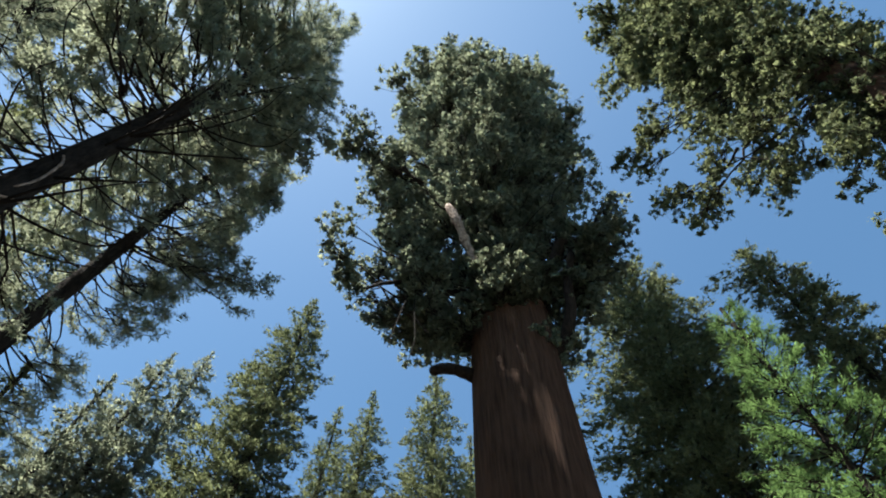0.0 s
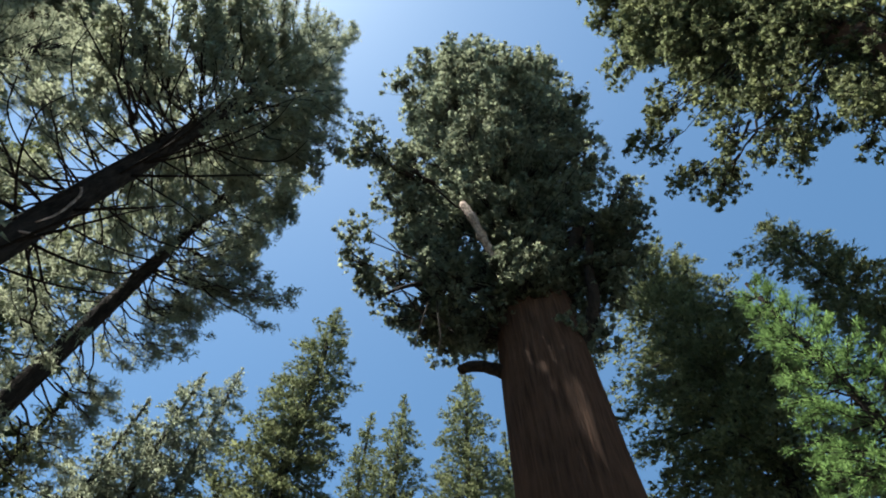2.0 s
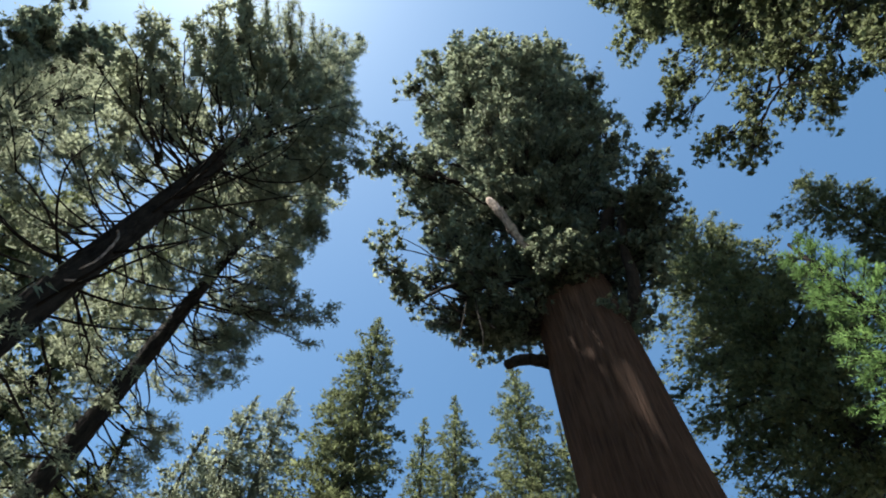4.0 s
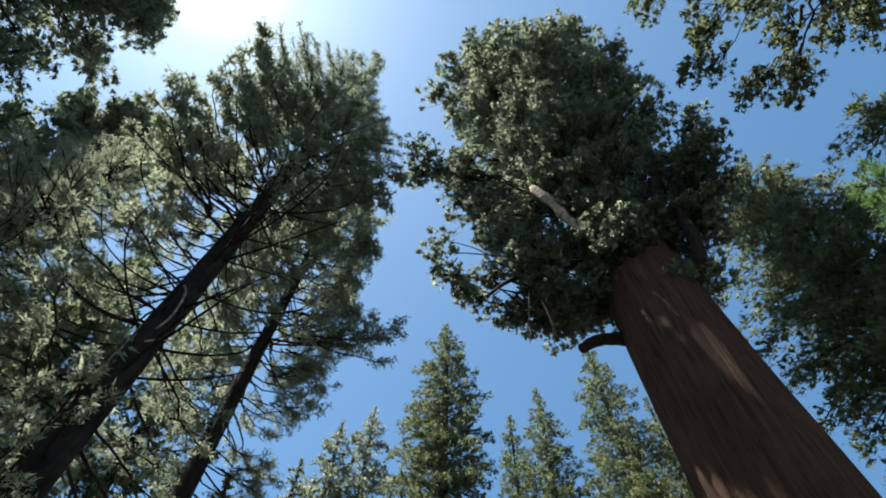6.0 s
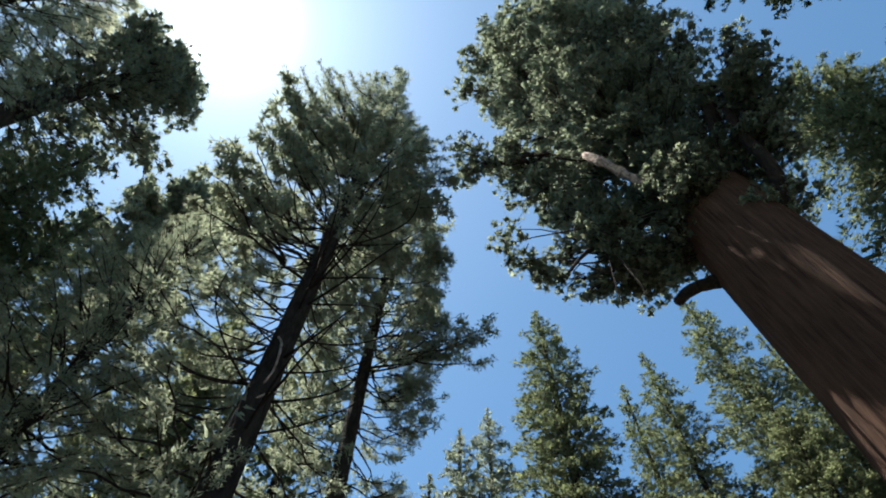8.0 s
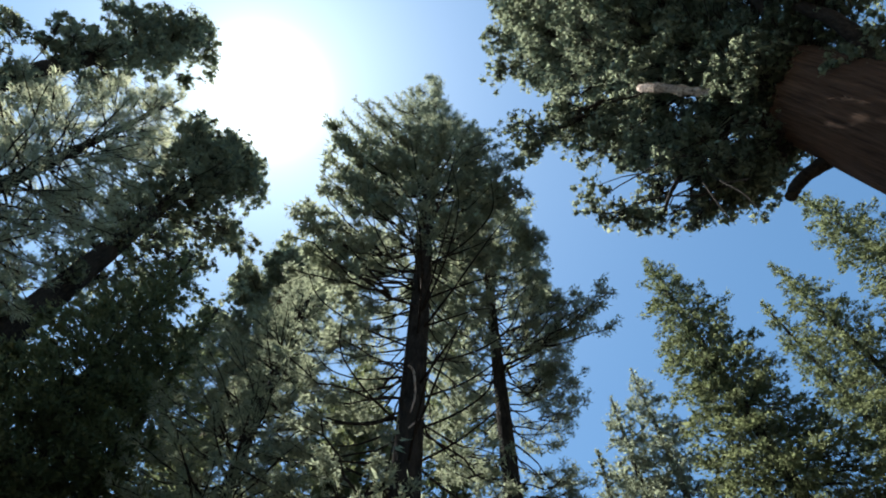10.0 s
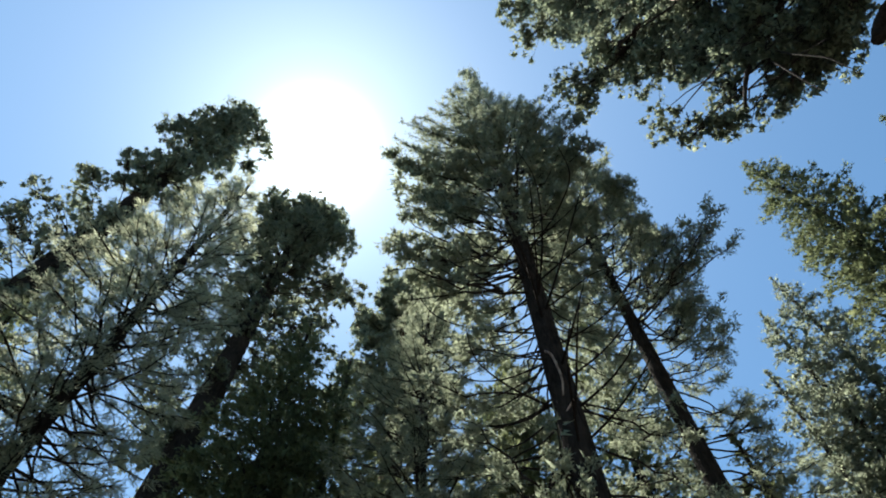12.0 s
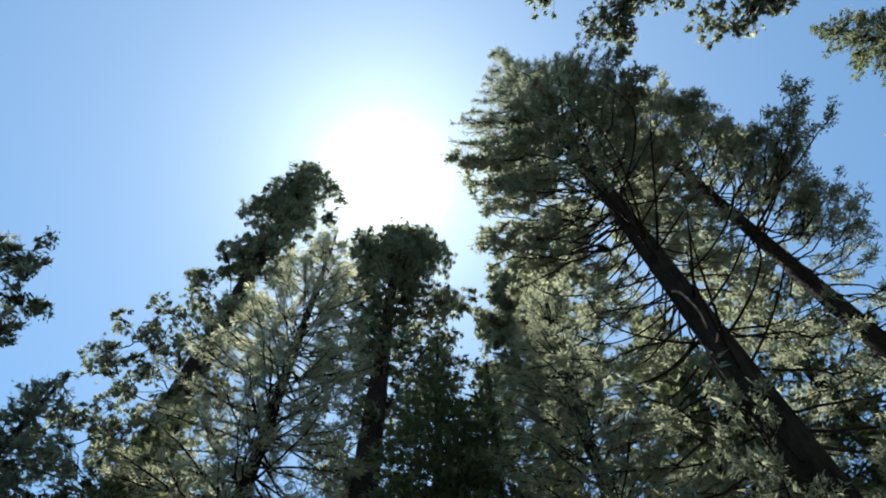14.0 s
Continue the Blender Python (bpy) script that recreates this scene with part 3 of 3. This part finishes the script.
pine = tree("pine_tree", "tall pine with bare arching inner branches and feathery pale top", "tree", 64.6, 10.2, 62, 0.4,
    [(6.6, 3.0), (12.1, 3.5), (16.8, 3.1), (20.0, 2.8), (24.7, 3.2), (28.6, 3.6), (34.9, 3.3), (41.1, 2.2), (46, 1.4), (52, 0.6), (58, 0.3), (61.5, 0.2)],
    [(20.6, -175, 5.2), (19.3, -177, 4.8), (27.3, -175, 5.2), (29.5, -169, 6.1), (36.0, -171, 5.7), (45.2, 179, 4.1), (46.1, 171, 2.9), (62, 177, 1.7), (52.4, -28, 0.4), (45.7, -37, 2.0), (40.5, -46, 3.5), (35.5, -49, 4.1), (30.9, -51, 4.5), (22.0, -178, 5.0), (24.5, -173, 5.0), (33.0, -172, 5.9), (40.0, -176, 5.0), (50.0, 178, 3.2), (55.0, 177, 2.4), (43.0, -40, 2.6), (38.0, -46, 3.6), (33.5, -48, 4.2), (27.0, -52, 4.2)],
    fill=380, open_side=[(-116, 48, 10.5, 20.5), (-50, 42, 8.0, 23.0)], lean=(0.3, -0.8), style="pine", seed=13, mates=4, plumes=31.0)
rng_dead = np.random.default_rng(77)
for n in range(52):
    z = 12 + n * 0.4 + rng_dead.uniform(-0.3, 0.3)
    way = -116 + rng_dead.uniform(-120, 120)
    size = rng_dead.uniform(2.2, 4.4)
    share = (z / 62) ** 1.6
    base = np.array([pine.location[0] + 0.3 * share, pine.location[1] - 0.8 * share, z])
    side = np.array([*polar(way, 1.0), 0])
    bend = np.array([-side[1], side[0], 0]) * rng_dead.uniform(-0.2, 0.2) * size
    up = rng_dead.uniform(0.15, 0.9)
    bare_limb("dead_branch", pine, [base, base + bend * 0.8 + side * size * 0.45 + (0, 0, size * up * 0.2), base + bend + side * size * 0.82 + (0, 0, size * up * 0.6), base + side * size + (0, 0, size * up)], 0.042, 0.012, BARK_DEAD, seed=100 + n, sides=4)
bare_limb("dead_branch", pine, [(-9.0, 4.02, 15.8), (-8.82, 4.1, 15.45), (-8.74, 4.18, 14.3), (-8.9, 4.14, 13.8)], 0.04, 0.02, BARK_PALE, "pale barkless dead branch", seed=10, sides=6)
bare_limb("dead_branch", pine, [(-8.98, 4.1, 13.2), (-8.74, 4.24, 13.4), (-8.58, 4.54, 13.7)], 0.03, 0.015, BARK_PALE, "pale barkless dead branch", seed=12, sides=6)
tree("pine_tree", "slender dark-trunked pine with drooping boughs", "tree", 52.0, 15, 42, 0.4,
    [(9, 2.6), (14, 3.0), (18, 3.0), (25, 3.2), (33, 3.2), (38.5, 2.2), (42, 0.8)],
    [(38.7, -50, 3.2), (34.0, -51, 3.4), (33.1, -49, 2.8), (29.6, -50, 3.1), (24.9, -59, 5.3), (24.7, -57, 4.8), (26.3, -54, 4.1), (25.6, -48, 2.6), (23.2, -48, 2.7), (22.2, -49, 2.9), (21.2, -50, 3.0), (19.6, -49, 2.9), (16.1, -47, 2.4), (14.5, -46, 2.0), (30, 130, 3.0), (36, 130, 2.6)],
    fill=220, open_side=[(-128, 65, 9.0, 22.5)], style="pine", seed=14, mates=4)
# dark bark instead of sequoia bark: shade put into this trunk's colour
tree("sequoia_tree", "shaded sequoia with straight trunk and blunt rounded top", "tree", 112.4, 22, 51, 1.0,
    [(21, 2.8), (25, 4.0), (32, 4.8), (38, 5.2), (44, 4.6), (47, 3.6), (49.5, 2.0)],
    [(46.4, -149, 3.4), (49.8, -152, 2.1), (51.6, 22, 0.4), (51.1, 15, 2.7), (46.3, 12, 4.0), (40.9, 13, 3.6), (39.4, 6, 6.3), (36.6, 6, 6.1), (34.6, 9, 4.9), (32.1, 9, 5.2), (48.9, 14, 3.4), (29, 8, 4.6), (26, 9, 4.2)],
    fill=160, leafy=0.9, open_side=[(-67, 52, 0.0, 37.0)], wood=BARK_DARK, seed=15, r1=0.06, sides=32, rings=40, size=0.85, tip_size=0.7, thin_front=0.3)
# this backlit trunk takes the dark bark too, its shade painted in
tree("sequoia_tree", "broad sequoia with tiered spreading boughs", "tree", 136.5, 24, 63, 1.0,
    [(17, 3.8), (22, 4.2), (28, 5.0), (36, 4.3), (44, 3.3), (54, 2.6), (59, 1.8), (61.5, 0.7)],
    [(62.3, -131, 1.0), (64.1, 45, 0.6), (60.5, 38, 3.6), (54.2, -130, 1.4), (49.5, -127, 2.9), (42.7, -127, 2.6), (39.7, -128, 2.2), (36.4, -126, 3.3), (32.7, -123, 4.2), (29.6, -120, 5.5), (26.4, -122, 4.7), (26.3, -124, 3.8), (30.1, -127, 2.7), (27.4, -128, 2.4), (25.3, -127, 2.9), (23.7, -125, 3.7), (22.5, -124, 4.3), (20.8, -124, 4.8), (18.8, -125, 5.0), (55, 40, 4.2), (48, 40, 4.6)],
    fill=80, leafy=0.85, wood=BARK_DARK, seed=16, r1=0.06, sides=24, size=0.9, tip_size=0.75, thin_front=0.3)
tree("young_pine", "young pine with thin trunk and feathery needles, sunlight put into their pale colour", "tree", 125.5, 12, 27, 0.24,
    [(7, 2.6), (14, 3.0), (19, 2.3), (24, 1.2), (27, 0.3)],
    [(23.9, -138, 1.3), (25.2, -142, 0.6), (26.5, 34, 0.3), (22.9, -137, 1.5), (19.4, 27, 1.8), (18.2, 25, 2.1), (20.7, 30, 1.0), (17.6, -131, 2.7), (18.8, -132, 2.6), (14.8, -129, 3.2), (16.2, -130, 2.9)],
    fill=240, style="young", seed=17, leaf=LEAF_SUNLIT, scale=0.85)
tree("fir_tree", "pointed conical fir with dense tiered boughs", "tree", 23.3, 26, 47, 0.5,
    [(17, 5.0), (22, 4.4), (27, 3.8), (32, 3.0), (38, 2.3), (43, 1.4), (46.8, 0.2)],
    [(44.0, 117, 1.6), (39.9, 119, 2.4), (35.5, 119, 2.6), (30.9, 120, 3.2), (44.0, -70, 1.4), (40.0, -72, 2.3), (36.9, -73, 3.0), (32.8, -73, 3.0), (30.4, -72, 2.6)],
    fill=220, style="fir", thin_front=0.25, seed=48)
for az, d, h, w, seed in ((14.1, 35, 46.4, 2.0, 21), (9.8, 33, 46.7, 2.6, 22), (0.6, 33, 51.7, 3.2, 23), (-4.5, 38, 48.2, 2.4, 24), (-0.5, 30, 34.6, 2.4, 25), (-7.0, 34, 38.0, 2.6, 26)):
    tree("fir_tree", "slim pointed fir standing in a grove", "tree", az, d, h, 0.38,
        [(h * 0.42, w * 1.35), (h * 0.55, w * 1.25), (h * 0.7, w * 1.05), (h * 0.85, w * 0.75), (h * 0.94, w * 0.4), (h - 0.2, 0.15)], (), fill=170, style="fir", seed=seed, group="firs in the grove")
tree("fir_tree", "pale green fir with leaning upswept tip", "tree", 37.3, 28, 35.6, 0.35,
    [(16, 4.2), (24, 3.0), (29, 2.0), (33, 1.1), (35.4, 0.3)], [(30.1, 130, 0.9), (33, -54, 0.9), (33.1, 129, 0.7)], fill=140, style="fir", thin_front=0.25, seed=27, leaf=LEAF_PINE)
tree("fir_tree", "loose-branched fir with thin bare trunk", "tree", 33.3, 29, 39.2, 0.35,
    [(17, 4.0), (26, 2.8), (32, 1.9), (36, 1.1), (38.8, 0.3)], [(32.6, -60, 1.8), (35.2, -60, 1.4), (35.3, 125, 1.1)], fill=140, style="fir", thin_front=0.25, seed=28, leaf=LEAF_PINE)
tree("fir_tree", "broad dense fir beside the giant sequoia", "tree", -33.7, 29, 56, 0.75,
    [(20, 6.6), (29, 6.8), (34, 6.3), (41, 5.2), (48, 4.0), (52, 2.9), (55.5, 1.2)],
    [(55.3, -127, 1.5), (55.7, -129, 2.6), (52.9, -130, 3.4), (49.2, -131, 3.9), (45.2, -132, 4.1), (42.4, -130, 3.1), (46.6, 66, 6.0), (42.2, 69, 7.4), (37.4, 70, 8.0), (34.3, 70, 8.0), (31.0, 70, 8.0), (27.9, 70, 7.6), (49, 64, 3.8), (53, 64, 2.2)],
    fill=220, style="fir", thin_front=0.2, seed=29, scale=1.45, leafy=0.85)
tree("pine_tree", "open-crowned pine with tufted level boughs", "tree", -51.7, 26, 42.5, 0.45,
    [(18, 3.8), (24, 3.4), (31, 2.6), (37, 1.9), (42, 0.8)],
    [(42.7, 39, 0.3), (41.7, -142, 0.3), (39.5, -144, 0.9), (37.1, -145, 1.6), (34.6, -146, 1.9), (34.0, -145, 1.4), (32.2, -144, 1.1), (40.9, 46, 3.6), (39.9, 44, 2.6), (38.0, 45, 3.1), (28.6, 42, 1.6)], fill=150, style="fir", thin_front=0.25, seed=30, scale=1.15)
tree("young_fir", "bright green young fir close by", "tree", -44, 11, 17.2, 0.16,
    [(4, 2.6), (8, 2.2), (11, 1.6), (13.5, 1.0), (16.8, 0.3)], [(15.2, 47, 0.4), (13.2, -136, 0.5), (12.5, -136, 0.5), (11.2, 53, 1.3), (11.7, 54, 1.6)], fill=230, style="young", seed=31, scale=0.7)
tree("young_pine", "bushy sunlit young pine with grey-green needles", "tree", 84.6, 13, 25.0, 0.25,
    [(6, 3.0), (12, 3.0), (17, 2.5), (21, 1.7), (24.8, 0.4)],
    [(21.7, 179, 0.8), (19.0, -174, 2.4), (17.1, -177, 1.7), (20.2, -15, 2.2), (21.6, -16, 2.4), (24.6, -11, 1.2), (20.5, -179, 1.3), (18.7, -179, 1.5), (16.2, -179, 1.7)],
    fill=230, style="young", seed=32, leaf=LEAF_PINE, scale=0.88)
tree("sequoia_tree", "distant rounded sequoia crown behind the pines", "tree", 88.5, 36, 69, 1.2,
    [(25, 5.0), (36, 6.0), (44, 6.5), (52, 6.0), (60, 5.0), (66, 3.2), (69, 1.5)],
    [(59.5, -174, 4.6), (57.2, -174, 4.8), (63.8, -178, 1.4), (69.2, -5, 2.2), (68.1, -10, 4.6), (65.0, -10, 6.0), (62.5, -14, 7.2)], fill=60, seed=33, r1=0.3, scale=1.5, size=1.3, leafy=0.55)
tree("fir_tree", "dark shaded fir with dense drooping boughs", "tree", 103.7, 17, 27.5, 0.35,
    [(9, 3.9), (14, 3.6), (18, 2.8), (22, 1.9), (27.2, 0.4)], [(24.7, -160, 2.1), (25.6, 8, 1.9), (19.1, -160, 2.4), (21, 8, 2.6)], fill=170, style="fir", thin_front=0.25, seed=34)
tree("sequoia_tree", "sequoia bough reaching into the open sky", "tree", 176, 16, 21, 0.4,
    [(17.5, 1.2), (18.5, 1.5), (19.5, 0.8)], [(19.3, 70, 4.4), (19.3, 68, 5.0), (17.4, 63, 6.1), (16.3, 64, 6.1), (17.8, 66, 5.6), (15.3, 64, 6.1)], fill=2, seed=35, scale=1.0, size=0.62, tip_more=2)
# pine needles in place of fir ones paint the sun on this tree
tree("young_fir", "small fir at the forest edge, sunlight put into its pale needles", "tree", 148, 17, 18.4, 0.2,
    [(6, 4.6), (10, 4.0), (13, 3.0), (16, 1.5), (18.0, 0.4)], [(17.0, -121, 0.4), (16.4, -120, 0.6)], fill=130, style="fir", thin_front=0.1, seed=36, leaf=LEAF_PINE)

# undergrowth trees that close the gaps low in the grove
tree("fir_tree", "dark shaded fir between the two pines", "tree", 72.5, 21, 33, 0.4,
    [(13, 4.4), (18, 4.2), (23, 3.3), (29, 1.8), (32.6, 0.3)], (), fill=130, style="fir", thin_front=0.25, seed=41, scale=1.2)
tree("fir_tree", "tall shaded fir behind the two pines", "tree", 59, 23, 40, 0.4,
    [(12, 4.6), (18, 4.4), (25, 3.6), (32, 2.4), (37, 1.3), (39.7, 0.3)], (), fill=110, style="fir", thin_front=0.25, seed=46, scale=1.2)
tree("fir_tree", "low bushy fir beneath the slender pine", "tree", 48, 20, 21, 0.28,
    [(5, 4.0), (10, 3.5), (15, 2.3), (20.7, 0.3)], (), fill=110, style="fir", thin_front=0.25, seed=42, scale=1.1)
tree("fir_tree", "dark low fir beside the young pine", "tree", 135, 15, 17.5, 0.25,
    [(4, 3.4), (9, 3.2), (13, 2.0), (17.2, 0.3)], (), fill=130, style="fir", thin_front=0.25, seed=43, scale=1.1)
tree("fir_tree", "pale green fir with narrow tip", "tree", 41.0, 26, 29.3, 0.3,
    [(14, 3.2), (18, 2.8), (22, 2.0), (29.0, 0.2)], (), fill=90, style="fir", thin_front=0.25, seed=44, leaf=LEAF_PINE)
tree("fir_tree", "small fir at the foot of the shaded sequoia", "tree", 96.2, 17, 25.5, 0.28,
    [(8, 3.8), (13, 3.5), (19, 2.4), (23, 1.2), (25.2, 0.3)], (), fill=120, style="fir", thin_front=0.25, seed=45, scale=1.1)

# unseen firs added behind the camera to keep low sky light off the trunks
for az, d, h, seed in ((-112, 15, 27, 51), (-138, 19, 33, 52), (-163, 14, 25, 53), (-178, 24, 36, 54), (163, 30, 30, 55)):
    tree("fir_tree", "unseen fir added to block sky light", "tree", az, d, h, 0.35,
        [(2, h * 0.17), (h * 0.3, h * 0.16), (h * 0.6, h * 0.11), (h * 0.85, h * 0.05), (h - 0.3, 0.2)], (), fill=90, style="fir", seed=seed, scale=2.4, leafy=0.32, group="firs round the clearing")
